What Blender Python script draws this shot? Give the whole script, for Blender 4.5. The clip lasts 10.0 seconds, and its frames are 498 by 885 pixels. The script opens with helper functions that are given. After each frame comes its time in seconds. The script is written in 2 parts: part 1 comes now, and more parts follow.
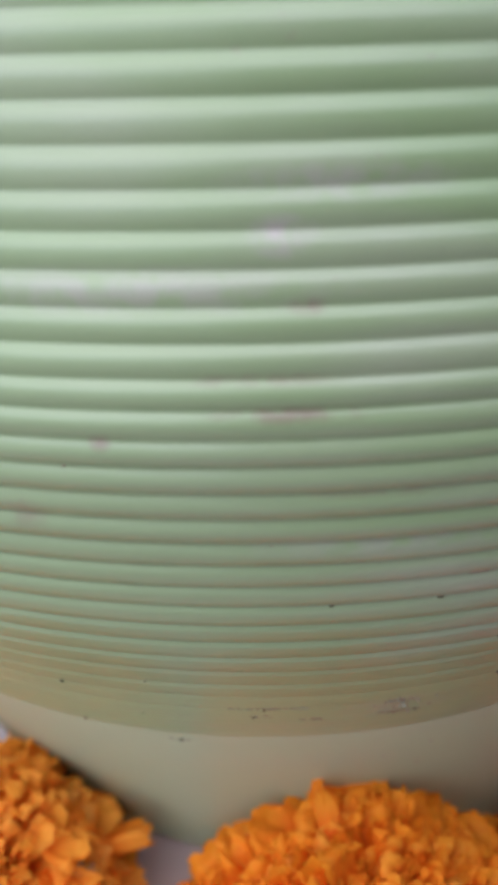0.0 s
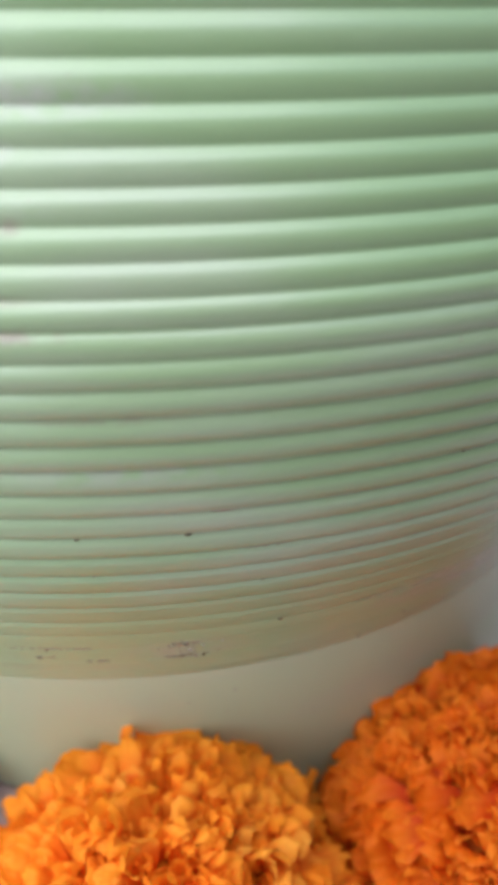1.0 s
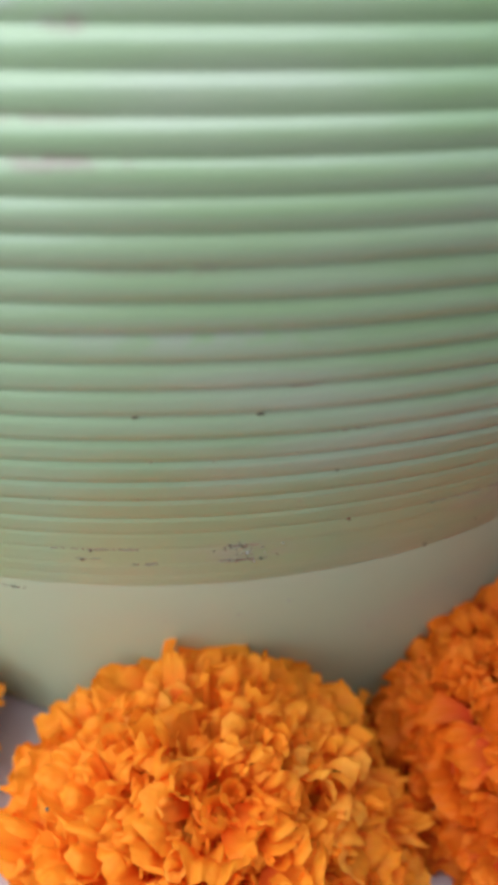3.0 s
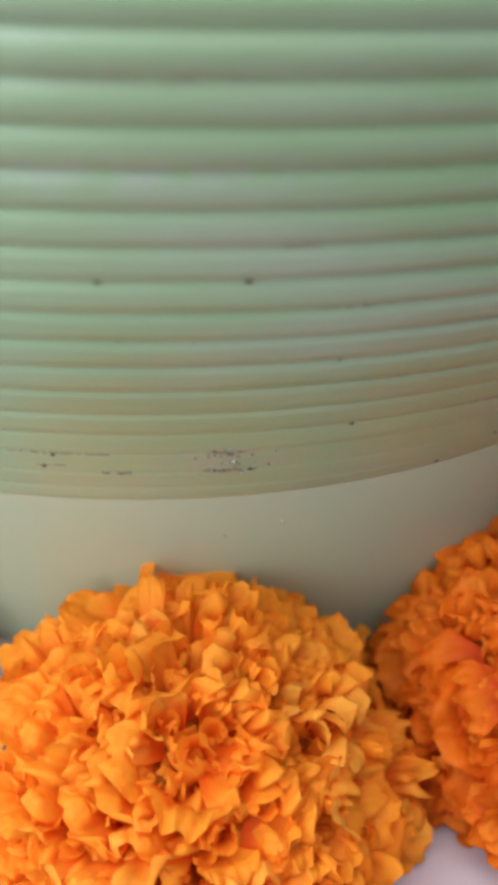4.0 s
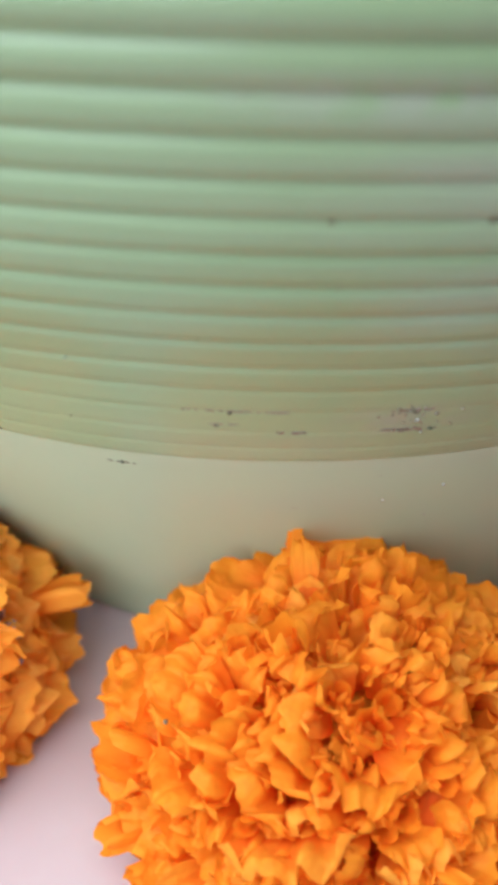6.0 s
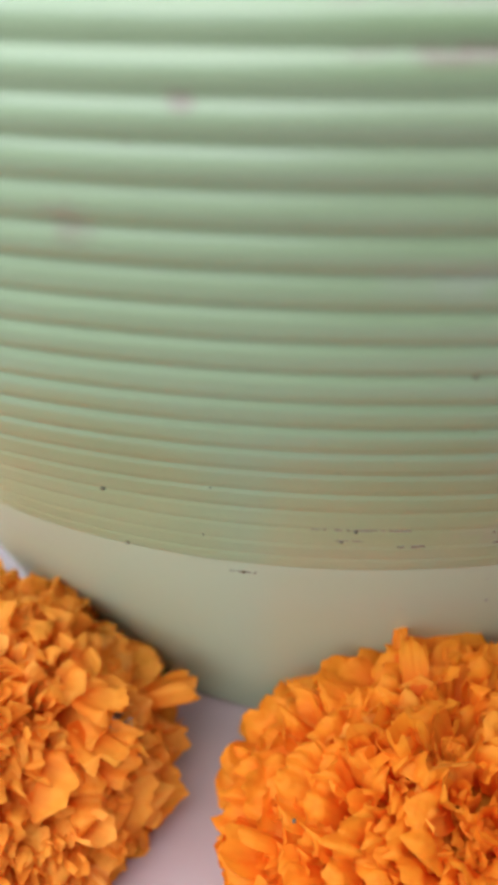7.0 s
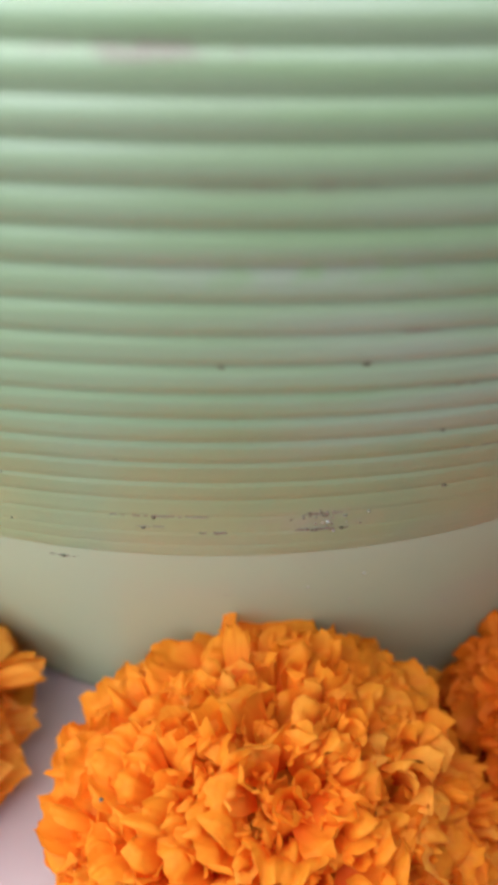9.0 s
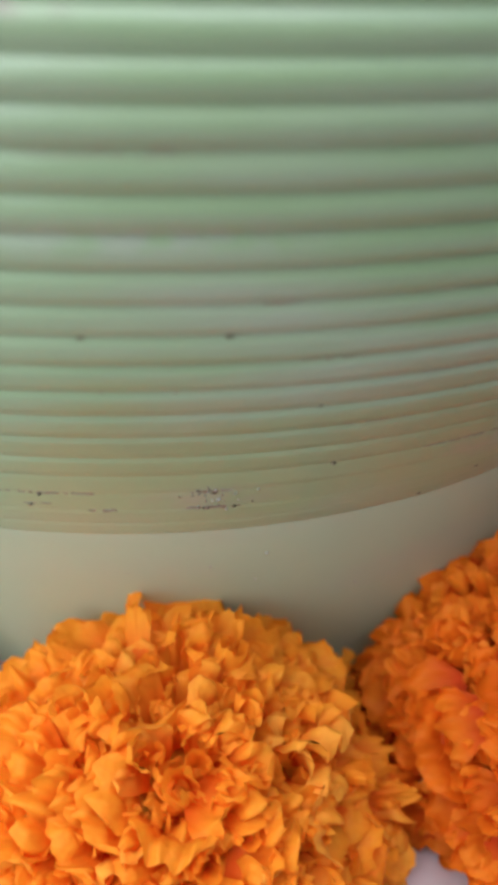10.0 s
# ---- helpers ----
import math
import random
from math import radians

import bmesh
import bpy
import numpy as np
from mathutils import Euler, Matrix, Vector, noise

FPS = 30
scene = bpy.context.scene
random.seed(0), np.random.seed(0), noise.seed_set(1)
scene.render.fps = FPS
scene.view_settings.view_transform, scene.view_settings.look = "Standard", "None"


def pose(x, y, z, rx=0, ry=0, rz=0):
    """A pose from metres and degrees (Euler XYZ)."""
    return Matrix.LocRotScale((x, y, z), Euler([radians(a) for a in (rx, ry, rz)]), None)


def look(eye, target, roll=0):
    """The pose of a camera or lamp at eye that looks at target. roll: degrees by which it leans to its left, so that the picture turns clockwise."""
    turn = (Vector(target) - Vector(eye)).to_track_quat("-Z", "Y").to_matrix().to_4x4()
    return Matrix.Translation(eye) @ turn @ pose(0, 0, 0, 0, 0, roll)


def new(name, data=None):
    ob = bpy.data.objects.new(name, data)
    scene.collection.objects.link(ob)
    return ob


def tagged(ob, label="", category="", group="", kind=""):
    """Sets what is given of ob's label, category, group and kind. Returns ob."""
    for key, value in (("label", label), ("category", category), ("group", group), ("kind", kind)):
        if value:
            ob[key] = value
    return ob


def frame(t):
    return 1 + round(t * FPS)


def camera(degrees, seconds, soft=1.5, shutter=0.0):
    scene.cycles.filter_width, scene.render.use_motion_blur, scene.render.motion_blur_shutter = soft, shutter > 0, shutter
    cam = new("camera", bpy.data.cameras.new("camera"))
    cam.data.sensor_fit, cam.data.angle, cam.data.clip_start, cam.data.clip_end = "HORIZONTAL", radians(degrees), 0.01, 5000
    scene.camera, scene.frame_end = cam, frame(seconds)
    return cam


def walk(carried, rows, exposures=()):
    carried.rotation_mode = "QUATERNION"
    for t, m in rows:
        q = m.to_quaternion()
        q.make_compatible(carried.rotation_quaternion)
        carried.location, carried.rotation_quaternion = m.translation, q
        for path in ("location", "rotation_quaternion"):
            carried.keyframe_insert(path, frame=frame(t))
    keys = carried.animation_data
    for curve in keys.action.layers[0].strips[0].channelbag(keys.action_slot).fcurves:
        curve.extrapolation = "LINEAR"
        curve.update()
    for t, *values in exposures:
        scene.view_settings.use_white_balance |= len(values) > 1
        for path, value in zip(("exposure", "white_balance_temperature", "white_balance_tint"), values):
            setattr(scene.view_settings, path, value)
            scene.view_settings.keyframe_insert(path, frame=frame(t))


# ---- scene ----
cam = camera(27.84, 10.0, soft=5.5)
cam.data.dof.use_dof, cam.data.dof.focus_distance, cam.data.dof.aperture_fstop = True, 0.122, 29.0
# seconds, eye x y z in metres, yaw, pitch, roll in degrees
PATH = [
    (0.0, -0.0022, -0.2148, 0.1541, 0.01, -23.43, 1.66),
    (0.5, 0.0152, -0.2093, 0.1545, -0.61, -23.87, 1.02),
    (1.0, 0.0272, -0.2167, 0.1487, 0.47, -24.52, 0.05),
    (1.5, 0.0297, -0.2153, 0.1424, 0.30, -26.15, -0.08),
    (2.0, 0.0252, -0.2171, 0.1452, 0.32, -26.48, -0.72),
    (2.5, 0.0180, -0.2102, 0.1409, 0.52, -26.75, -0.18),
    (2.7, 0.0193, -0.2083, 0.1369, 0.56, -27.23, -0.20),
    (3.8, 0.0156, -0.2016, 0.1330, 1.40, -28.40, -1.87),
    (4.0, 0.0201, -0.1949, 0.1208, 1.35, -30.29, -1.45),
    (4.5, 0.0202, -0.1953, 0.1173, 0.57, -31.82, -1.52),
    (5.0, 0.0131, -0.1947, 0.1156, 0.92, -32.08, -1.40),
    (5.2, 0.0142, -0.1932, 0.1147, 0.40, -31.78, -1.59),
    (6.3, -0.0051, -0.1904, 0.1176, 1.52, -31.97, -1.02),
    (6.5, -0.0070, -0.1934, 0.1212, 1.52, -31.53, -0.91),
    (7.0, -0.0121, -0.1935, 0.1270, 1.36, -29.28, 0.46),
    (7.5, -0.0091, -0.1966, 0.1297, 1.07, -27.92, 1.40),
    (8.0, 0.0025, -0.1983, 0.1344, 1.00, -27.87, 0.29),
    (8.5, 0.0079, -0.1931, 0.1235, 0.92, -29.51, -0.11),
    (9.0, 0.0095, -0.1947, 0.1279, 1.31, -29.97, -0.86),
    (9.5, 0.0150, -0.1961, 0.1265, 1.20, -30.03, -1.04),
    (10.0, 0.0211, -0.1937, 0.1263, 1.03, -30.70, -1.60),
]
walk(cam, [(t, pose(x, y, z, 90 + pitch, roll, yaw)) for t, x, y, z, yaw, pitch, roll in PATH],
     exposures=[(0.0, 1.09, 6400, 20), (0.5, 1.48, 6400, 16), (1.0, 1.69, 6350, 12), (1.5, 1.72, 6250, 10), (2.0, 1.65, 6200, 9), (2.5, 1.52, 6200, 9),
                (4.0, 1.70, 6150, 9), (4.5, 1.72, 6100, 9), (5.0, 1.74, 6100, 9), (6.5, 1.74, 6300, 12), (7.0, 1.44, 6400, 16), (7.5, 1.32, 6400, 18),
                (8.0, 1.48, 6400, 18), (9.0, 1.62, 6300, 12), (10.0, 1.60, 6250, 10)])

# ---- light: bright overcast sky, the veiled sun spread wide to the side ----
SUN_FROM = Vector((-0.28, -0.53, 0.79)).normalized()
world = bpy.data.worlds.new("sky")
scene.world = world
world.use_nodes = True
wn = world.node_tree.nodes
sky = wn.new("ShaderNodeTexSky")
sky.sky_type = "NISHITA"
sky.sun_disc = False
sky.sun_elevation = math.asin(SUN_FROM.z)
sky.sun_rotation = math.atan2(SUN_FROM.x, SUN_FROM.y)
sky.air_density, sky.dust_density, sky.ozone_density = 1.0, 1.0, 3.0
wn["Background"].inputs["Strength"].default_value = 0.07
world.node_tree.links.new(sky.outputs["Color"], wn["Background"].inputs["Color"])

sun_data = bpy.data.lights.new("sun", "SUN")
sun_data.energy, sun_data.angle, sun_data.color = 1.7, radians(88), (0.97, 0.97, 1.0)
sun = new("sun", sun_data)
sun.matrix_world = look(SUN_FROM * 3, (0, 0, 0))


# ---- materials ----
def material(name):
    m = bpy.data.materials.new(name)
    m.use_nodes = True
    n = m.node_tree.nodes
    return m, n, m.node_tree.links, n["Principled BSDF"]


def noise_tex(n, l, scale, detail, coord, stretch=None):
    t = n.new("ShaderNodeTexNoise")
    t.inputs["Scale"].default_value, t.inputs["Detail"].default_value = scale, detail
    if stretch:
        mp = n.new("ShaderNodeMapping")
        mp.inputs["Scale"].default_value = stretch
        l.new(coord, mp.inputs["Vector"])
        coord = mp.outputs["Vector"]
    l.new(coord, t.inputs["Vector"])
    return t.outputs["Fac"]


def ramp(n, l, fac, *stops):
    r = n.new("ShaderNodeValToRGB")
    els = r.color_ramp.elements
    while len(els) < len(stops):
        els.new(0.5)
    for e, (p, c) in zip(els, stops):
        e.position = p
        e.color = (*c, 1) if len(c) == 3 else c
    l.new(fac, r.inputs["Fac"])
    return r.outputs["Color"]


def mix(n, l, fac, a, b, mode="MIX"):
    m = n.new("ShaderNodeMix")
    m.data_type, m.blend_type = "RGBA", mode
    for v, k in ((fac, 0), (a, 6), (b, 7)):
        if isinstance(v, (int, float)):
            m.inputs[k].default_value = v
        elif isinstance(v, tuple):
            m.inputs[k].default_value = (*v, 1)
        else:
            l.new(v, m.inputs[k])
    return m.outputs[2]


def bump(n, l, height, strength, distance, bsdf):
    b = n.new("ShaderNodeBump")
    b.inputs["Strength"].default_value, b.inputs["Distance"].default_value = strength, distance
    l.new(height, b.inputs["Height"])
    l.new(b.outputs["Normal"], bsdf.inputs["Normal"])


def glaze_material(name, dark, light, coat, coat_rough, pale_lit=None):
    m, n, l, p = material(name)
    co = n.new("ShaderNodeTexCoord").outputs["Object"]
    broad = noise_tex(n, l, 14, 3, co)
    base = ramp(n, l, broad, (0.3, dark), (0.7, light))
    if pale_lit:
        # lowest ribs: paler glaze, partly light from below put into the colour
        high = n.new("ShaderNodeSeparateXYZ")
        l.new(co, high.inputs[0])
        brighten = n.new("ShaderNodeMapRange")
        brighten.interpolation_type = "SMOOTHSTEP"
        brighten.inputs["From Min"].default_value, brighten.inputs["From Max"].default_value = 0.085, 0.050
        brighten.inputs["To Max"].default_value = 0.8
        l.new(high.outputs["Z"], brighten.inputs["Value"])
        base = mix(n, l, brighten.outputs[0], base, pale_lit)
    # faded lilac smears drawn out round the pot
    smear = noise_tex(n, l, 30, 5, co, (0.8, 0.8, 2.6))
    patch = noise_tex(n, l, 11, 2, co)
    s1 = ramp(n, l, smear, (0.45, (0, 0, 0)), (0.80, (1, 1, 1)))
    s2 = ramp(n, l, patch, (0.40, (0, 0, 0)), (0.80, (1, 1, 1)))
    both = mix(n, l, 1.0, s1, s2, "MULTIPLY")
    c = mix(n, l, mix(n, l, 1.0, both, (0.6, 0.6, 0.6), "MULTIPLY"), base, (0.46, 0.40, 0.40))
    # soft blotches and streaks: place, drawn-out shape, colour
    for at, stretch, size, tint, most in BLOTCHES:
        sub = n.new("ShaderNodeVectorMath")
        sub.operation = "SUBTRACT"
        sub.inputs[1].default_value = at
        l.new(co, sub.inputs[0])
        mul = n.new("ShaderNodeVectorMath")
        mul.operation = "MULTIPLY"
        mul.inputs[1].default_value = stretch
        l.new(sub.outputs[0], mul.inputs[0])
        ln = n.new("ShaderNodeVectorMath")
        ln.operation = "LENGTH"
        l.new(mul.outputs[0], ln.inputs[0])
        rng_ = n.new("ShaderNodeMapRange")
        rng_.inputs["From Min"].default_value, rng_.inputs["From Max"].default_value = size, size * 0.2
        rng_.inputs["To Max"].default_value = most
        l.new(ln.outputs["Value"], rng_.inputs["Value"])
        ragged = mix(n, l, 1.0, rng_.outputs[0], ramp(n, l, noise_tex(n, l, 380, 3, co), (0.35, (0.1, 0.1, 0.1)), (0.6, (1, 1, 1))), "MULTIPLY")
        c = mix(n, l, ragged, c, tint)
    # fine dust flecks
    fleck = ramp(n, l, noise_tex(n, l, 420, 2, co), (0.72, (0, 0, 0)), (0.78, (1, 1, 1)))
    c = mix(n, l, mix(n, l, 1.0, fleck, (0.25, 0.25, 0.25), "MULTIPLY"), c, (0.25, 0.22, 0.16))
    l.new(c, p.inputs["Base Color"])
    r = ramp(n, l, noise_tex(n, l, 60, 4, co), (0.3, (0.44, 0.44, 0.44)), (0.75, (0.56, 0.56, 0.56)))
    l.new(r, p.inputs["Roughness"])
    p.inputs["Specular IOR Level"].default_value = 0.5
    p.inputs["Coat IOR"].default_value = 1.6
    p.inputs["Coat Weight"].default_value, p.inputs["Coat Roughness"].default_value = coat, coat_rough
    bump(n, l, noise_tex(n, l, 260, 4, co), 0.10, 0.0006, p)
    return m


def petal_material(name, deep, mid, bright, red_throat=True):
    m, n, l, p = material(name)
    tc = n.new("ShaderNodeTexCoord")
    rnd = n.new("ShaderNodeObjectInfo").outputs["Random"]
    tone = ramp(n, l, rnd, (0.0, mid), (0.75, mid), (1.0, bright))
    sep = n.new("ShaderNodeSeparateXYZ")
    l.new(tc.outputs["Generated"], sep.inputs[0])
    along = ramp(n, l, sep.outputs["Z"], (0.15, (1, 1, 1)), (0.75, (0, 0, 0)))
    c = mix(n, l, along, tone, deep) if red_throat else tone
    vein = noise_tex(n, l, 900, 3, tc.outputs["Object"], (1.0, 1.0, 0.12))
    c = mix(n, l, mix(n, l, 1.0, ramp(n, l, vein, (0.45, (0, 0, 0)), (0.7, (1, 1, 1))), (0.22, 0.22, 0.22), "MULTIPLY"), c, deep)
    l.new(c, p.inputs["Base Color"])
    p.inputs["Roughness"].default_value = 0.6
    p.inputs["Specular IOR Level"].default_value = 0.2
    crumple = noise_tex(n, l, 380, 4, tc.outputs["Object"])
    relief = n.new("ShaderNodeMath")
    relief.operation = "MULTIPLY_ADD"
    relief.inputs[1].default_value = 2.2
    l.new(crumple, relief.inputs[0])
    l.new(vein, relief.inputs[2])
    bump(n, l, relief.outputs[0], 0.55, 0.0005, p)
    tr = n.new("ShaderNodeBsdfTranslucent")
    l.new(c, tr.inputs["Color"])
    mx = n.new("ShaderNodeMixShader")
    mx.inputs[0].default_value = 0.46
    l.new(p.outputs[0], mx.inputs[1])
    l.new(tr.outputs[0], mx.inputs[2])
    l.new(mx.outputs[0], n["Material Output"].inputs["Surface"])
    return m


def floor_material():
    m, n, l, p = material("polished_floor")
    co = n.new("ShaderNodeTexCoord").outputs["Object"]
    c = ramp(n, l, noise_tex(n, l, 9, 5, co), (0.3, (0.48, 0.395, 0.385)), (0.7, (0.55, 0.46, 0.45)))
    c = mix(n, l, ramp(n, l, noise_tex(n, l, 160, 4, co), (0.5, (0, 0, 0)), (0.8, (0.3, 0.3, 0.3))), c, (0.55, 0.47, 0.47))
    l.new(c, p.inputs["Base Color"])
    p.inputs["Roughness"].default_value = 0.24
    bump(n, l, noise_tex(n, l, 300, 3, co), 0.06, 0.0005, p)
    return m


def plain_material(name, colour, rough, other, scale=500):
    m, n, l, p = material(name)
    co = n.new("ShaderNodeTexCoord").outputs["Object"]
    l.new(ramp(n, l, noise_tex(n, l, scale, 4, co), (0.35, colour), (0.7, other)), p.inputs["Base Color"])
    p.inputs["Roughness"].default_value = rough
    p.inputs["Specular IOR Level"].default_value = 0.15
    bump(n, l, noise_tex(n, l, scale * 2, 3, co), 0.4, 0.0004, p)
    return m


def on_pot(angle, r, z):
    return (r / 100 * math.cos(radians(angle)), r / 100 * math.sin(radians(angle)), z / 100)


LILAC, BROWN = (0.41, 0.37, 0.36), (0.21, 0.16, 0.11)
BLOTCHES = [(on_pot(-89.8, 11.9, 13.40), (1, 1, 1.6), 0.0040, LILAC, 0.9), (on_pot(-98.9, 12.1, 11.35), (1, 1, 1.0), 0.0016, BROWN, 0.9),
            (on_pot(-104.0, 11.9, 10.32), (1, 1, 1.1), 0.0034, BROWN, 0.6), (on_pot(-88.7, 12.0, 12.74), (1, 1, 2.0), 0.0026, BROWN, 0.7),
            (on_pot(-89.5, 12.2, 11.66), (0.5, 0.5, 4.0), 0.0050, BROWN, 0.8), (on_pot(-84.6, 12.1, 10.66), (0.45, 0.45, 4.5), 0.0045, BROWN, 0.7),
            (on_pot(-91.0, 12.1, 12.03), (0.4, 0.4, 4.0), 0.0040, BROWN, 0.6), (on_pot(-87.0, 12.0, 13.9), (0.35, 0.35, 2.0), 0.0050, LILAC, 0.5),
            (on_pot(-79.8, 9.9, 6.05), (0.45, 0.45, 1.3), 0.0052, LILAC, 0.4), (on_pot(-55.5, 10.1, 6.45), (0.4, 0.4, 1.2), 0.0065, LILAC, 0.5),
            (on_pot(-84.0, 11.6, 9.9), (0.3, 0.3, 2.2), 0.0060, LILAC, 0.35), (on_pot(-97.0, 12.1, 12.9), (0.25, 0.25, 2.0), 0.0060, LILAC, 0.5)]
GLAZE = glaze_material("celadon_glaze", (0.205, 0.314, 0.142), (0.247, 0.354, 0.176), 0.65, 0.30, (0.35, 0.545, 0.29))
BASE_GLAZE = glaze_material("pale_base_glaze", (0.40, 0.535, 0.33), (0.46, 0.59, 0.38), 0.3, 0.42)
FLOOR = floor_material()
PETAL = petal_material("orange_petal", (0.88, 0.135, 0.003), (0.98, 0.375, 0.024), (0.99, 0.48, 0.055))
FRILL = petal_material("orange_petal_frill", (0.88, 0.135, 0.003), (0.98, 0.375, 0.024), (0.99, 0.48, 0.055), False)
# left flower: paler orange, with stronger light put into the petal colour
PETAL_LIT = petal_material("lit_orange_petal", (0.90, 0.20, 0.010), (0.99, 0.44, 0.050), (0.99, 0.53, 0.10))
FRILL_LIT = petal_material("lit_orange_frill", (0.90, 0.20, 0.010), (0.99, 0.44, 0.050), (0.99, 0.53, 0.10), False)
# right flower: deeper orange, with its shade darkened into the petal colour
PETAL_SHADED = petal_material("shaded_orange_petal", (0.70, 0.065, 0.002), (0.86, 0.21, 0.008), (0.90, 0.275, 0.016))
FRILL_SHADED = petal_material("shaded_orange_frill", (0.70, 0.065, 0.002), (0.86, 0.21, 0.008), (0.90, 0.275, 0.016), False)
HEART = plain_material("flower_heart", (0.50, 0.07, 0.003), 0.7, (0.66, 0.12, 0.006))
GREEN = plain_material("sepal_green", (0.06, 0.10, 0.03), 0.6, (0.10, 0.15, 0.05))
GRIME = plain_material("dark_grime", (0.10, 0.09, 0.055), 0.8, (0.17, 0.15, 0.10), 900)
RUST = plain_material("brown_grime", (0.20, 0.155, 0.11), 0.85, (0.32, 0.25, 0.19), 900)
BLOCKER = plain_material("blocker_brown", (0.20, 0.14, 0.10), 0.85, (0.25, 0.18, 0.13), 30)
PALE = plain_material("pale_dust", (0.46, 0.45, 0.38), 0.8, (0.36, 0.34, 0.28), 900)


# ---- building helpers ----
def mesh_of(name, bm, mat, smooth=True):
    me = bpy.data.meshes.new(name)
    bm.to_mesh(me)
    bm.free()
    me.materials.append(mat)
    if smooth:
        me.polygons.foreach_set("use_smooth", [True] * len(me.polygons))
    return me


def part(name, bm, mat, parent, label=""):
    ob = new(name, mesh_of(name, bm, mat))
    ob.parent = parent
    return tagged(ob, label=label)


def revolve(profile, steps, wobble=0.0):
    """A closed turn of (radius, height) pairs about z; wobble: uneven hand-turned radius."""
    bm = bmesh.new()
    rings = []
    for r, z, *mid in profile:
        mx, my = mid or (0.0, 0.0)
        ring = []
        for k in range(steps):
            a = 2 * math.pi * k / steps
            d = r
            if wobble:
                d += wobble * noise.noise((3 * math.cos(a), 3 * math.sin(a), z * 260))
            ring.append(bm.verts.new((mx + d * math.cos(a), my + d * math.sin(a), z)))
        rings.append(ring)
    for a, b in zip(rings, rings[1:]):
        for k in range(steps):
            bm.faces.new((a[k], a[(k + 1) % steps], b[(k + 1) % steps], b[k]))
    return bm


# ---- the floor ----
bm = bmesh.new()
bmesh.ops.create_grid(bm, x_segments=8, y_segments=8, size=60)
tagged(new("floor", mesh_of("floor", bm, FLOOR)), "pale pink polished stone floor, smooth and lightly soiled", "floor", kind="structure")

# ---- unseen walls added behind and beside to block light and darken the pot ----
def wall(name, x0, x1, y0, y1, height, label):
    bm = bmesh.new()
    bmesh.ops.create_cube(bm, size=1)
    for v in bm.verts:
        v.co = Vector(((x0 + x1) / 2 + v.co.x * (x1 - x0), (y0 + y1) / 2 + v.co.y * (y1 - y0), (v.co.z + 0.5) * height))
    return tagged(new(name, mesh_of(name, bm, BLOCKER, False)), label, "wall", kind="structure")


wall("wall_south", -0.03, 0.55, -0.40, -0.30, 0.255, "plain brown wall added out of view to block low light")
wall("wall_east", 0.45, 0.55, -0.30, 1.5, 0.34, "plain brown side wall added out of view to block light")

# ---- the ribbed pot ----
# groove radius and height from the top ribs down to the plain base, in centimetres
GROOVE_Z = [15.05, 14.65, 14.24, 13.83, 13.45, 13.08, 12.73, 12.38, 12.03, 11.70, 11.36, 11.02, 10.66,
            10.29, 9.92, 9.56, 9.20, 8.85, 8.49, 8.14, 7.78, 7.41, 7.02, 6.64, 6.25, 5.85, 5.50, 5.20]
GROOVE_R = [11.58, 11.65, 11.73, 11.80, 11.87, 11.94, 12.01, 12.07, 12.12, 12.13, 12.11, 12.04, 11.94,
            11.81, 11.67, 11.54, 11.41, 11.28, 11.14, 10.98, 10.80, 10.59, 10.36, 10.12, 9.88, 9.63, 9.40, 9.20]
for k in range(1, 9):
    GROOVE_Z.insert(0, 15.05 + 0.40 * k)
    GROOVE_R.insert(0, 11.58 - 0.08 * k - 0.016 * k * k)
# plain base below the ribs: its foot stands a little off the middle of the ribbed body
BASE_TOP, BASE_R, FOOT_R = 5.20, 9.20, 8.45
FOOT_OFF = (1.05, 1.70)


def pot_ring(z):
    """Middle x, y and radius of the pot at height z, all in metres."""
    if z < BASE_TOP / 100:
        t = 1 - max(z, 0) * 100 / BASE_TOP
        r = BASE_R + (FOOT_R - BASE_R) * t - 0.3 * t * (1 - t)
        return FOOT_OFF[0] * t / 100, FOOT_OFF[1] * t / 100, r / 100
    return 0.0, 0.0, float(np.interp(z, [v / 100 for v in reversed(GROOVE_Z)], [v / 100 for v in reversed(GROOVE_R)]))


def clear_of_pot(x, y, z):
    cx, cy, r = pot_ring(z)
    return math.hypot(x - cx, y - cy) - r


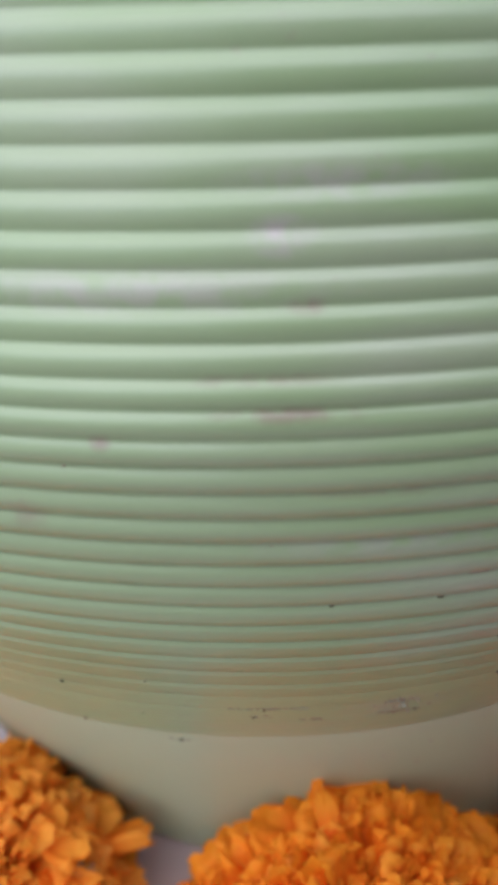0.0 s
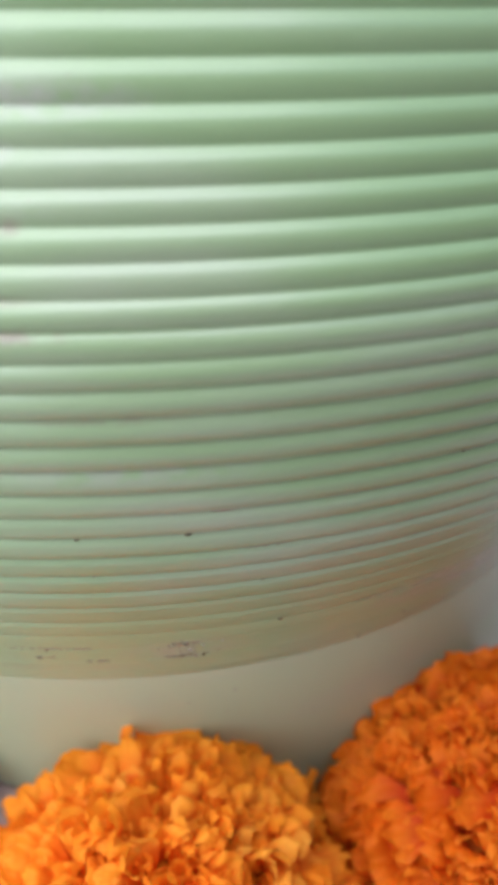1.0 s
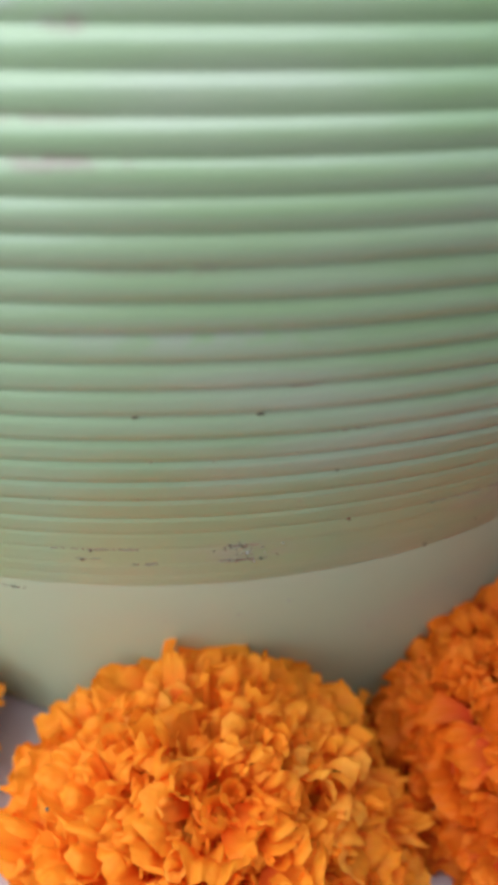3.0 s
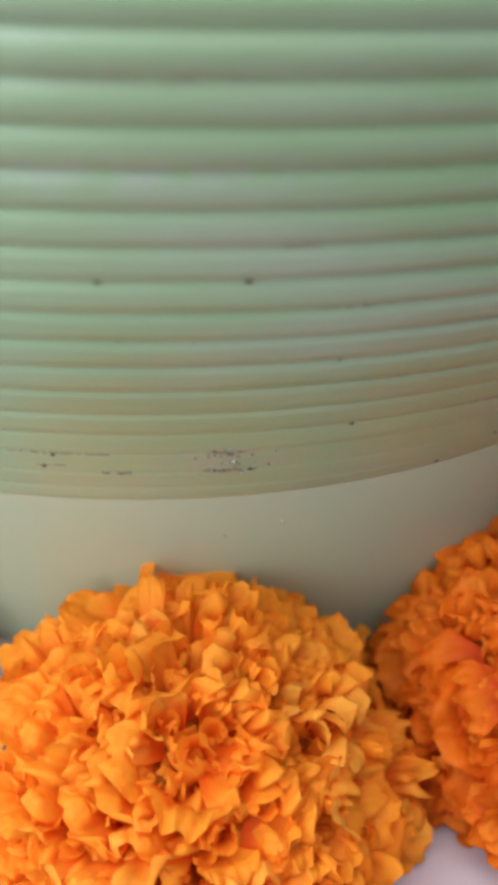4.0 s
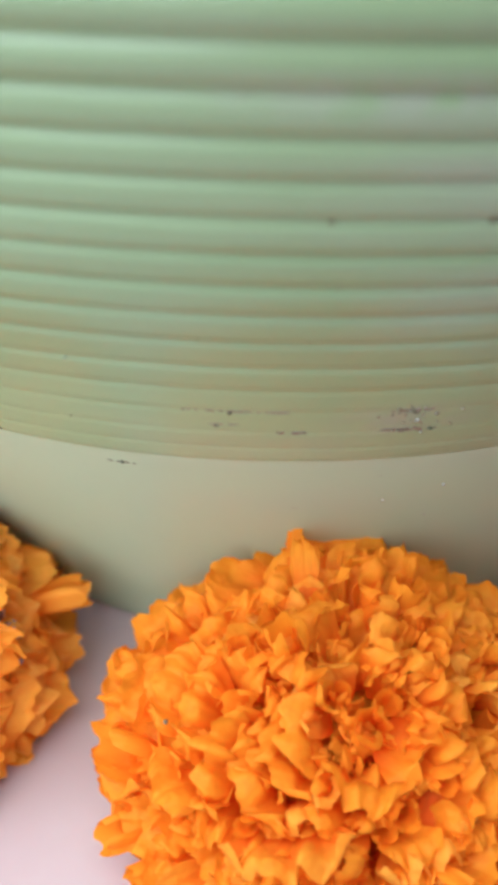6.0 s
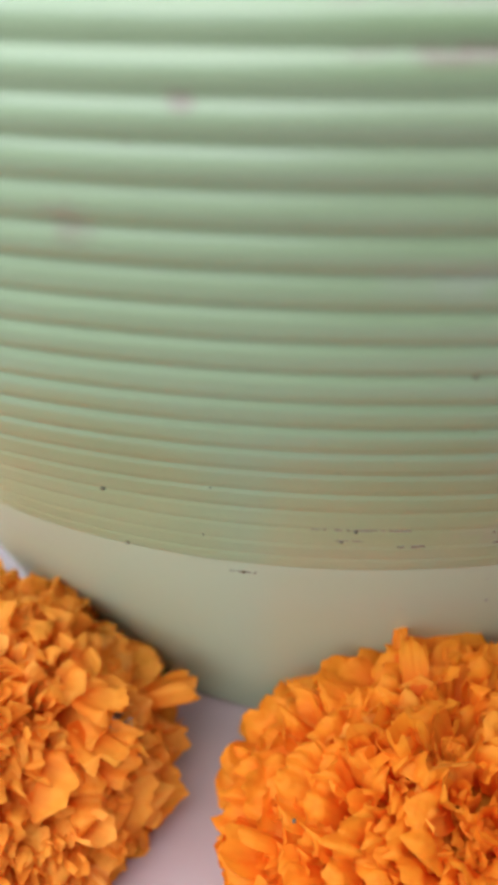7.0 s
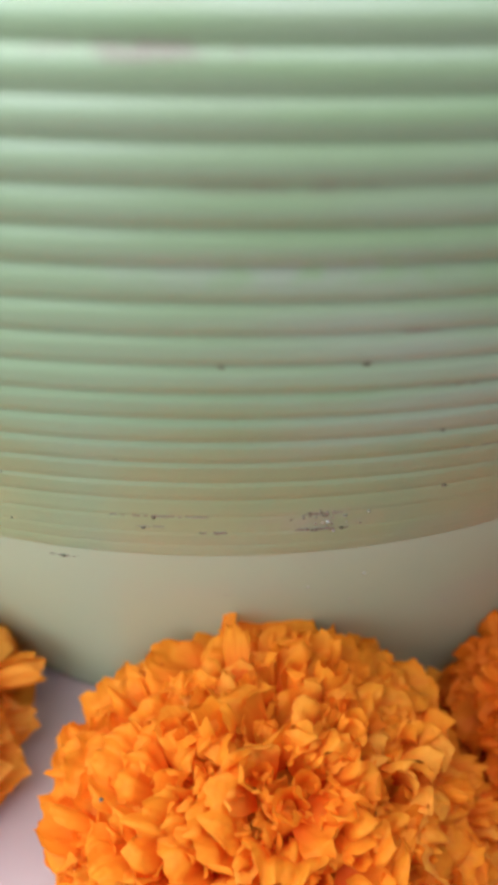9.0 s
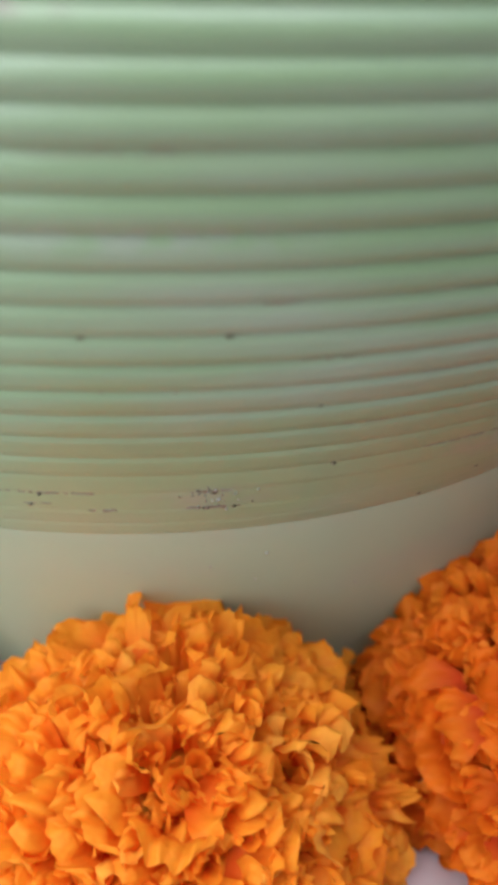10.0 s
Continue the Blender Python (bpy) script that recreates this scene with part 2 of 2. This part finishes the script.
def build_pot():
    pot = new("plant_pot")
    tagged(pot, "pale green glazed pot with fine horizontal ribs and dirt specks", "plant pot")
    body = []
    for i in range(len(GROOVE_Z) - 1):
        z0, z1, r0, r1 = GROOVE_Z[i], GROOVE_Z[i + 1], GROOVE_R[i], GROOVE_R[i + 1]
        fade = min(1.0, max(0.0, (z0 - 6.3) / 4.3))
        high = 0.008 + 0.066 * fade
        nz, nr = (r1 - r0), (z0 - z1)
        ln = math.hypot(nz, nr)
        for k in range(12):
            s = k / 12
            b = high * (1 - (abs(s - 0.44) / (0.44 if s < 0.44 else 0.56)) ** (5.0 - 3.0 * fade))
            body.append(((r0 + (r1 - r0) * s + b * nr / ln) / 100, (z0 + (z1 - z0) * s - b * (r0 - r1) / ln) / 100))
    body.append((GROOVE_R[-1] / 100, GROOVE_Z[-1] / 100))
    part("ribbed_body", revolve(body, 288, 0.00010), GLAZE, pot)
    base = []
    for k in range(15):
        z = BASE_TOP / 100 * (1 - k / 14)
        cx, cy, r = pot_ring(z)
        base.append((r, max(z, 0.0012), cx, cy))
    fx, fy, fr = pot_ring(0.0)
    base += [(fr - 0.0006, 0.0003, fx, fy), (fr - 0.0016, 0.0, fx, fy), (fr - 0.008, 0.0, fx, fy), (fr - 0.010, 0.003, fx, fy), (0.0005, 0.003, fx, fy)]
    part("plain_base", revolve(base, 192, 0.00006), BASE_GLAZE, pot, "smooth unribbed pale base")
    tz, tr = GROOVE_Z[0] / 100, GROOVE_R[0] / 100
    rim = [(tr, tz), (tr + 0.002, tz + 0.001), (tr + 0.0035, tz + 0.004), (tr + 0.0035, tz + 0.008), (tr + 0.002, tz + 0.0105),
           (tr - 0.003, tz + 0.0105), (tr - 0.0055, tz + 0.008), (tr - 0.006, tz), (tr - 0.006, 0.10), (0.06, 0.02), (0.0005, 0.012)]
    part("rim", revolve(rim, 160), GLAZE, pot, "rounded rim and inner wall")
    return pot


pot = build_pot()


def surface_point(angle, z, out=0.0):
    cx, cy, r = pot_ring(z)
    return Vector((cx + (r + out) * math.cos(angle), cy + (r + out) * math.sin(angle), z))


def streak(a0, a1, z, wide, seed):
    """A ragged line of dirt along a groove, from angle a0 to a1 in degrees at height z in centimetres."""
    rng = random.Random(seed)
    bm = bmesh.new()
    steps = max(6, int(abs(a1 - a0) * 4))
    rows = []
    for k in range(steps + 1):
        s = k / steps
        a = radians(a0 + (a1 - a0) * s)
        w = 0.75 * wide * (0.25 + 0.75 * math.sin(math.pi * s) ** 0.5) * rng.uniform(0.55, 1.0) / 100
        zz = z / 100 + rng.uniform(-0.15, 0.15) * wide / 100
        rows.append([bm.verts.new(surface_point(a, zz + w * q, o)) for q, o in ((0.5, 0.00004), (0.15, 0.00016), (-0.2, 0.00016), (-0.5, 0.00004))])
    for p, q in zip(rows, rows[1:]):
        if rng.random() < 0.22:
            continue
        for k in range(3):
            bm.faces.new((p[k], p[k + 1], q[k + 1], q[k]))
    return bm


def blob(angle, z, wide, high, seed):
    """A small crumb of dirt that clings to the pot."""
    rng = random.Random(seed)
    bm = bmesh.new()
    bmesh.ops.create_icosphere(bm, subdivisions=2 if wide > 0.045 else 1, radius=1)
    a = radians(angle)
    at = surface_point(a, z / 100, 0.0001)
    side = Vector((-math.sin(a), math.cos(a), 0))
    out = Vector((math.cos(a), math.sin(a), 0))
    for v in bm.verts:
        c = v.co * (1 + 0.5 * noise.noise(v.co * 1.7 + Vector((seed * 3.1, 0, 0))))
        v.co = at + side * c.x * wide / 170 + Vector((0, 0, c.z * high / 170)) + out * c.y * 0.00022
    return bm


STREAKS = [(-79.1, -77.2, 9.21, 0.10), (-76.8, -73.4, 8.50, 0.07), (-88.6, -86.6, 5.85, 0.10), (-89.2, -87.9, 6.25, 0.06),
           (-81.6, -78.8, 6.25, 0.09), (-81.8, -77.9, 5.86, 0.11), (-94.8, -88.4, 6.25, 0.06), (-59.5, -52.0, 6.45, 0.10),
           (-110.5, -107.0, 7.80, 0.06), (-101.5, -99.0, 4.95, 0.05), (-93.0, -91.0, 6.0, 0.05), (-64.0, -61.0, 9.57, 0.04),
           (-72.0, -66.0, 9.21, 0.035), (-70.0, -60.0, 8.15, 0.035), (-66.0, -57.0, 6.65, 0.05), (-73.0, -69.0, 7.42, 0.04)]
for n, (a0, a1, z, w) in enumerate(STREAKS):
    part("dirt_streak", streak(a0, a1, z, w, n), RUST, pot, "brown dirt caught in a groove")
SPOTS = [(-80.3, 8.85, 0.085, 0.055), (-87.1, 8.85, 0.06, 0.04), (-62.7, 9.57, 0.05, 0.04), (-75.0, 7.80, 0.05, 0.03),
         (-72.4, 6.63, 0.05, 0.035), (-61.9, 5.30, 0.05, 0.04), (-57.6, 5.68, 0.05, 0.03),
         (-91.6, 6.22, 0.045, 0.04), (-92.5, 5.97, 0.05, 0.03),
         (-108.2, 6.63, 0.05, 0.04), (-109.5, 5.25, 0.06, 0.03), (-100.3, 4.95, 0.05, 0.03), (-80.0, 6.22, 0.07, 0.04), (-78.4, 5.86, 0.06, 0.03)]
for n, (a, z, w, h) in enumerate(SPOTS):
    part("dirt_spot", blob(a, z, w, h, n), GRIME, pot, "dark dirt spot")
SPECKS = [(-75.7, 4.52, 0.04, 0.03), (-80.8, 4.29, 0.035, 0.03), (-77.3, 3.86, 0.025, 0.02), (-67.8, 3.31, 0.03, 0.025),
          (-76.9, 7.25, 0.04, 0.05), (-79.6, 6.05, 0.05, 0.04), (-78.9, 5.80, 0.03, 0.03)]
for n, (a, z, w, h) in enumerate(SPECKS):
    part("pale_speck", blob(a, z, w, h, 40 + n), PALE, pot, "pale dust speck")
crumbs = random.Random(8)
for n in range(26):
    a, z = crumbs.gauss(-80.0, 1.2), crumbs.choice((5.85, 5.95, 6.05, 6.2, 6.3)) + crumbs.uniform(-0.06, 0.06)
    part("dirt_speck", blob(a, z, crumbs.uniform(0.02, 0.05), crumbs.uniform(0.015, 0.035), 80 + n), crumbs.choice((RUST, RUST, RUST, PALE)), pot)
for n in range(22):
    a, z = crumbs.uniform(-118, -55), crumbs.choice(GROOVE_Z[17:-1]) + crumbs.uniform(-0.05, 0.05)
    part("dirt_speck", blob(a, z, crumbs.uniform(0.015, 0.04), crumbs.uniform(0.012, 0.025), 120 + n), crumbs.choice((RUST, RUST, GRIME, PALE)), pot)


# ---- marigolds ----
STYLE = {  # half width, curl, cup, lip ruffle, ruffle count, where the ruffle sets in
    "spoon": ((0.50, 0.66), (0.3, 1.0), (0.30, 0.65), (0.10, 0.15), (6.0, 10.0), 2.4),
    "open": ((0.60, 0.80), (1.1, 2.0), (0.0, 0.25), (0.10, 0.15), (7.0, 11.0), 2.4),
    "frill": ((0.62, 0.84), (0.1, 0.7), (0.0, 0.25), (0.19, 0.27), (8.0, 12.0), 1.8),
    "flat": ((0.46, 0.62), (0.0, 0.5), (-0.15, 0.20), (0.05, 0.09), (4.0, 7.0), 1.6),
    "roll": ((0.19, 0.26), (0.0, 0.3), (0.0, 0.0), (0.05, 0.05), (3.0, 4.0), 1.0),
}


def petal_bmesh(kind, seed):
    """One ruffled floret about 1 cm long: z outwards from the heart, y away from the flower's middle."""
    rng = random.Random(seed)
    nu, nv = 26, 10
    bm = bmesh.new()
    half, curl, cup, ruffle, f1 = [rng.uniform(*q) for q in STYLE[kind][:5]]
    onset = STYLE[kind][5]
    length = rng.uniform(0.85, 1.05)
    f2, p1, p2, p3 = f1 * rng.uniform(1.5, 1.9), rng.uniform(0, 6.3), rng.uniform(0, 6.3), rng.uniform(0, 6.3)
    wrap, skew, twist, lip = rng.uniform(2.3, 2.9), rng.uniform(-0.12, 0.12), rng.uniform(-0.15, 0.15), rng.uniform(0.3, 1.3)
    crowd = 2.45 + rng.uniform(0.60, 0.80)
    grid = []
    y = z = 0.0
    for j in range(nv + 1):
        v = j / nv
        a = curl * v ** 1.5 + (lip * max(0.0, (v - 0.62) / 0.38) ** 1.5 if kind != "roll" else 0.0)
        if j:
            y += math.sin(a) * length / nv
            z += math.cos(a) * length / nv
        nrm = Vector((0, math.cos(a), -math.sin(a)))
        tan = Vector((0, math.sin(a), math.cos(a)))
        width = half * (0.42 + 0.58 * math.sin(min(1.0, v / 0.78) * math.pi / 2)) * math.sqrt(1 - 0.35 * max(0.0, (v - 0.75) / 0.25) ** 2)
        row = []
        for i in range(nu + 1):
            u = 2 * i / nu - 1
            edge = v ** 3 * (-0.40 * abs(u) ** 3 + 0.04 * math.sin(7 * u + p3) + 0.02 * math.sin(17 * u + p1)) * length
            wave = ruffle * v ** onset * (math.sin(f1 * u + p1) + 0.5 * math.sin(f2 * u + p2)) * (1 - 0.55 * u ** 4)
            if kind == "roll":
                t = u * wrap
                rr = width * (0.8 + 0.35 * v) * (1 + 0.16 * math.sin(5 * t + p1) * v * v)
                co = Vector((rr * math.sin(t), y + rr * (math.cos(t) - 1) * 0.9, z + 0.05 * math.sin(4 * t + p2) * v))
            else:
                hollow = -cup * half * (1 - math.cos(1.5 * u)) * (0.5 + 0.7 * v - 0.6 * v ** 4)
                co = Vector((u * width + skew * v * v, y, z)) + nrm * (hollow + wave + twist * u * width * v) + tan * edge
            if kind != "roll":
                co = co + nrm * v * (0.16 * abs(noise.noise(co * 3.2 + Vector((seed, 0, 0)))) - 0.08 * abs(noise.noise(co * 6.5 + Vector((0, seed, 0)))))
            # the lips crowd against one round outline
            if kind not in ("flat", "roll"):
                off = co + Vector((0, 0, 2.45))
                far = off.length
                if far > crowd:
                    co = off * ((crowd + (far - crowd) * 0.45) / far) - Vector((0, 0, 2.45))
            row.append(bm.verts.new(co * 0.01))
        grid.append(row)
    for r0, r1 in zip(grid, grid[1:]):
        for i in range(nu):
            bm.faces.new((r0[i], r0[i + 1], r1[i + 1], r1[i]))
    return bm


def petal_meshes(mat, tag):
    out = {}
    for kind, count in (("spoon", 9), ("open", 8), ("frill", 10), ("flat", 5), ("roll", 4)):
        out[kind] = [mesh_of("petal", petal_bmesh(kind, tag * 100 + 31 * k + len(kind)), mat) for k in range(count)]
    return out


def marigold(centre, radius, axis, count, mats, tag, label, chosen=(), fine=1.0, lobes=()):
    mat, frill_mat = mats
    rng = random.Random(tag)
    flower = new("marigold")
    flower.location = (centre[0], centre[1], 0)
    tagged(flower, label, "flower", "marigolds round the pot")
    c = Vector((0, 0, centre[2]))
    axis = Vector(axis).normalized()
    e1 = axis.orthogonal().normalized()
    e2 = axis.cross(e1)

    def swell(d):
        """How far the uneven head stands out of the round towards d."""
        return 1 + sum(gain * math.exp(-tight * (1 - d.dot(Vector(to).normalized()))) for to, gain, tight in lobes)

    bm = bmesh.new()
    bmesh.ops.create_icosphere(bm, subdivisions=4, radius=1)
    for v in bm.verts:
        d = v.co.normalized()
        p = c + d * radius * 0.70 * swell(d) * (1 + 0.06 * noise.noise(d * 5 + Vector((tag, 0, 0))))
        p.z = max(p.z, 0.0002)
        v.co = p
    part("heart", bm, mat, flower, "deep orange heart between the petals")
    bm = revolve([(0.003, 0.0), (0.011, 0.0004), (0.013, 0.004), (0.010, 0.008), (0.004, 0.010)], 20)
    part("calyx", bm, GREEN, flower, "green calyx under the petals")
    meshes = petal_meshes(mat, tag)
    made, i = 0, 0
    spread = 0.5 * (1 - math.cos(radians(142)))
    golden = math.pi * (3 - math.sqrt(5))
    while made < count and i < count * 3:
        s = (i + 0.5) / (count * 1.30)
        i += 1
        if s >= 1:
            break
        cos_t = 1 - 2 * s * spread
        theta = math.acos(max(-1, min(1, cos_t))) + rng.uniform(-0.05, 0.05)
        phi = golden * i + rng.uniform(-0.12, 0.12)
        round_ = e1 * math.cos(phi) + e2 * math.sin(phi)
        d = (axis * math.cos(theta) + round_ * math.sin(theta)).normalized()
        away = (round_ * math.cos(theta) - axis * math.sin(theta)).normalized()
        pick = rng.random()
        t = theta / radians(140)
        laid = t > 0.35 and rng.random() < 0.34
        kind = "flat" if laid else "roll" if pick < 0.09 else ("open" if pick < 0.09 + 0.50 * max(0.0, t - 0.12) else ("frill" if pick < 0.68 else "spoon"))
        size = fine * (0.86 + 0.24 * t ** 0.7) * rng.uniform(0.85, 1.15)
        lift = rng.uniform(-0.035, 0.035)
        lump = 1 + 0.10 * noise.noise(d * 2.8 + Vector((tag * 7.0, 0, 0)))
        reach = radius * lump * swell(d) * ((0.83 if laid else 0.755) + lift)
        base = c + d * reach
        base.z = max(base.z, 0.002)
        tip = c + d * radius * swell(d)
        if tip.z < 0.002:
            continue
        wx, wy = tip.x + centre[0], tip.y + centre[1]
        if clear_of_pot(wx, wy, tip.z) < -0.003:
            continue
        turn = Matrix.Rotation(rng.gauss(0, 0.95), 3, "Z")
        tilt = Matrix.Rotation(rng.gauss(-0.05, 0.20), 3, "X")
        x = away.cross(d)
        m = Matrix((x, away, d)).transposed() @ turn @ tilt
        if laid:
            lean = Matrix.Rotation(rng.gauss(0, 0.55), 3, d)
            m = Matrix((lean @ d.cross(away), d, lean @ away)).transposed() @ Matrix.Rotation(rng.uniform(-0.75, -0.30), 3, "X")
            base -= lean @ away * radius * 0.16
        k = size * radius / 0.033
        ob = new("petal", rng.choice(meshes[kind]))
        ob.parent = flower
        ob.matrix_basis = Matrix.Translation(base) @ m.to_4x4() @ Matrix.Diagonal((k, k, k * rng.uniform(0.9, 1.1), 1))
        low = min((ob.matrix_basis @ v.co).z for v in ob.data.vertices)
        if low < 0.0004:
            ob.matrix_basis = Matrix.Translation((0, 0, 0.0004 - low)) @ ob.matrix_basis
        made += 1
    # the small frills that fill the gaps between the larger petals
    frills = bmesh.new()
    for i in range(820):
        cos_t = 1 - 2 * spread * (i + 0.5) / 860
        theta, phi = math.acos(max(-1, min(1, cos_t))), golden * (i + 0.37) + rng.uniform(-0.2, 0.2)
        round_ = e1 * math.cos(phi) + e2 * math.sin(phi)
        d = (axis * math.cos(theta) + round_ * math.sin(theta)).normalized()
        away = (round_ * math.cos(theta) - axis * math.sin(theta)).normalized()
        base = c + d * radius * swell(d) * rng.uniform(0.70, 0.84)
        tip = c + d * radius * swell(d)
        if base.z < 0.006 or clear_of_pot(tip.x + centre[0], tip.y + centre[1], tip.z) < -0.002:
            continue
        m = Matrix((away.cross(d), away, d)).transposed() @ Matrix.Rotation(rng.uniform(-1.6, 1.6), 3, "Z")
        k = rng.uniform(0.50, 0.72) * radius / 0.033
        place = Matrix.Translation(base) @ m.to_4x4() @ Matrix.Scale(k, 4)
        start = len(frills.verts)
        frills.from_mesh(meshes[rng.choice(("frill", "frill", "spoon", "spoon", "roll"))][i % 4])
        frills.verts.ensure_lookup_table()
        for v in frills.verts[start:]:
            v.co = place @ v.co
    tagged(part("frill", frills, frill_mat, flower, "small ruffled florets"), kind="stuff")
    for kind, d, along, size in chosen:
        d, along = Vector(d).normalized(), Vector(along).normalized()
        side = d.cross(along)
        k = size * radius / 0.033
        ob = new("petal", rng.choice(meshes[kind]))
        ob.parent = flower
        at = c + d * radius * swell(d) * (0.84 if kind == "flat" else 0.78)
        if kind == "flat":
            m = Matrix((side, d, along)).transposed() @ Matrix.Rotation(-0.45, 3, "X")
        else:
            m = Matrix((side, -along, d)).transposed()
        ob.matrix_basis = Matrix.Translation(at) @ m.to_4x4() @ Matrix.Diagonal((k, k, k, 1))
    return flower


# small marks on the flowers
WITHERED = plain_material("withered_floret", (0.34, 0.25, 0.24), 0.8, (0.52, 0.42, 0.42), 700)


def withered(flower, height, radius, d, size, seed):
    bm = petal_bmesh("frill", seed)
    d = Vector(d).normalized()
    side = d.orthogonal().normalized()
    m = Matrix.Translation(Vector((0, 0, height)) + d * radius) @ Matrix((side, d.cross(side), d)).transposed().to_4x4() @ Matrix.Scale(size, 4)
    bm.transform(m)
    part("withered_floret", bm, WITHERED, flower, "dried greyish floret")


def speck_on(flower, height, radius, d):
    bm = bmesh.new()
    bmesh.ops.create_icosphere(bm, subdivisions=2, radius=1)
    for v in bm.verts:
        v.co = Vector((0, 0, height)) + Vector(d).normalized() * radius + v.co * 0.00028 * (1 + 0.4 * noise.noise(v.co * 2))
    part("dark_speck", bm, GRIME, flower, "tiny dark speck")


# single larger petals that stand out on the middle flower: way from the heart, way of the petal, size
STANDING = [
    ("flat", (-0.17, 0.13, 0.98), (0.01, 0.99, -0.13), 0.90),
    ("spoon", (-0.14, -0.06, 0.99), (-0.01, 1.00, 0.06), 1.00),
    ("roll", (-0.26, -0.27, 0.93), (-0.09, 0.96, 0.26), 0.90),
    ("roll", (0.24, 0.01, 0.97), (0.14, 0.99, -0.04), 0.90),
    ("spoon", (0.08, -0.68, 0.73), (0.06, 0.73, 0.68), 1.10),
    ("flat", (0.14, -0.51, 0.85), (0.79, -0.45, -0.41), 1.00),
    ("flat", (0.30, -0.74, 0.61), (0.95, 0.16, -0.28), 0.95),
    ("flat", (0.31, -0.85, 0.42), (0.94, 0.21, -0.26), 1.00),
    ("spoon", (0.67, -0.45, 0.59), (0.74, 0.47, -0.49), 1.00),
    ("flat", (-0.66, -0.33, 0.67), (-0.72, 0.55, -0.43), 0.90),
    ("flat", (-0.24, 0.16, 0.96), (-0.12, 0.25, 0.96), 1.10),
    ("flat", (-0.12, 0.20, 0.97), (0.20, 0.20, 0.96), 0.95),
    ("flat", (-0.18, 0.02, 0.98), (-0.05, 0.35, 0.93), 1.00),
    ("frill", (0.08, 0.26, 0.96), (-0.05, -0.90, 0.40), 0.85),
    ("frill", (0.26, 0.24, 0.93), (0.05, -0.90, 0.40), 0.80),
    ("roll", (0.20, 0.20, 0.95), (0.05, -0.90, 0.40), 0.95),
    ("flat", (0.90, -0.15, 0.35), (0.96, 0.05, -0.05), 0.85),
    ("flat", (0.86, -0.02, 0.48), (0.94, 0.15, -0.20), 0.85),
]
middle = marigold((0.0118, -0.0954, 0.0036), 0.0318, (0.10, -0.62, 0.78), 286, (PETAL, FRILL), 1,
                  "bright orange marigold head with ruffled petals against the pot", STANDING,
                  lobes=(((-0.13, 0.58, 0.80), 0.17, 40), ((-0.52, 0.50, 0.70), -0.10, 30), ((0.97, -0.07, 0.21), 0.06, 60), ((0.75, 0.35, 0.57), -0.05, 20)))
speck_on(middle, 0.0036, 0.0338, (-0.627, -0.394, 0.672))
marigold((0.0737, -0.0789, 0.0066), 0.0343, (0.45, -0.55, 0.60), 300, (PETAL_SHADED, FRILL_SHADED), 2,
         "shade-darkened deep orange marigold head with tight ruffled petals beside the pot", fine=0.88)
ragged = marigold((-0.0604, -0.0820, 0.0024), 0.0335, (-0.35, -0.55, 0.75), 300, (PETAL_LIT, FRILL_LIT), 3,
                  "orange marigold head with ragged, slightly wilted petals on the floor")
for n, d in enumerate(((0.817, -0.116, 0.565), (0.865, -0.156, 0.477), (0.79, -0.20, 0.58))):
    withered(ragged, 0.0024, 0.0300, d, 0.42, 500 + n)
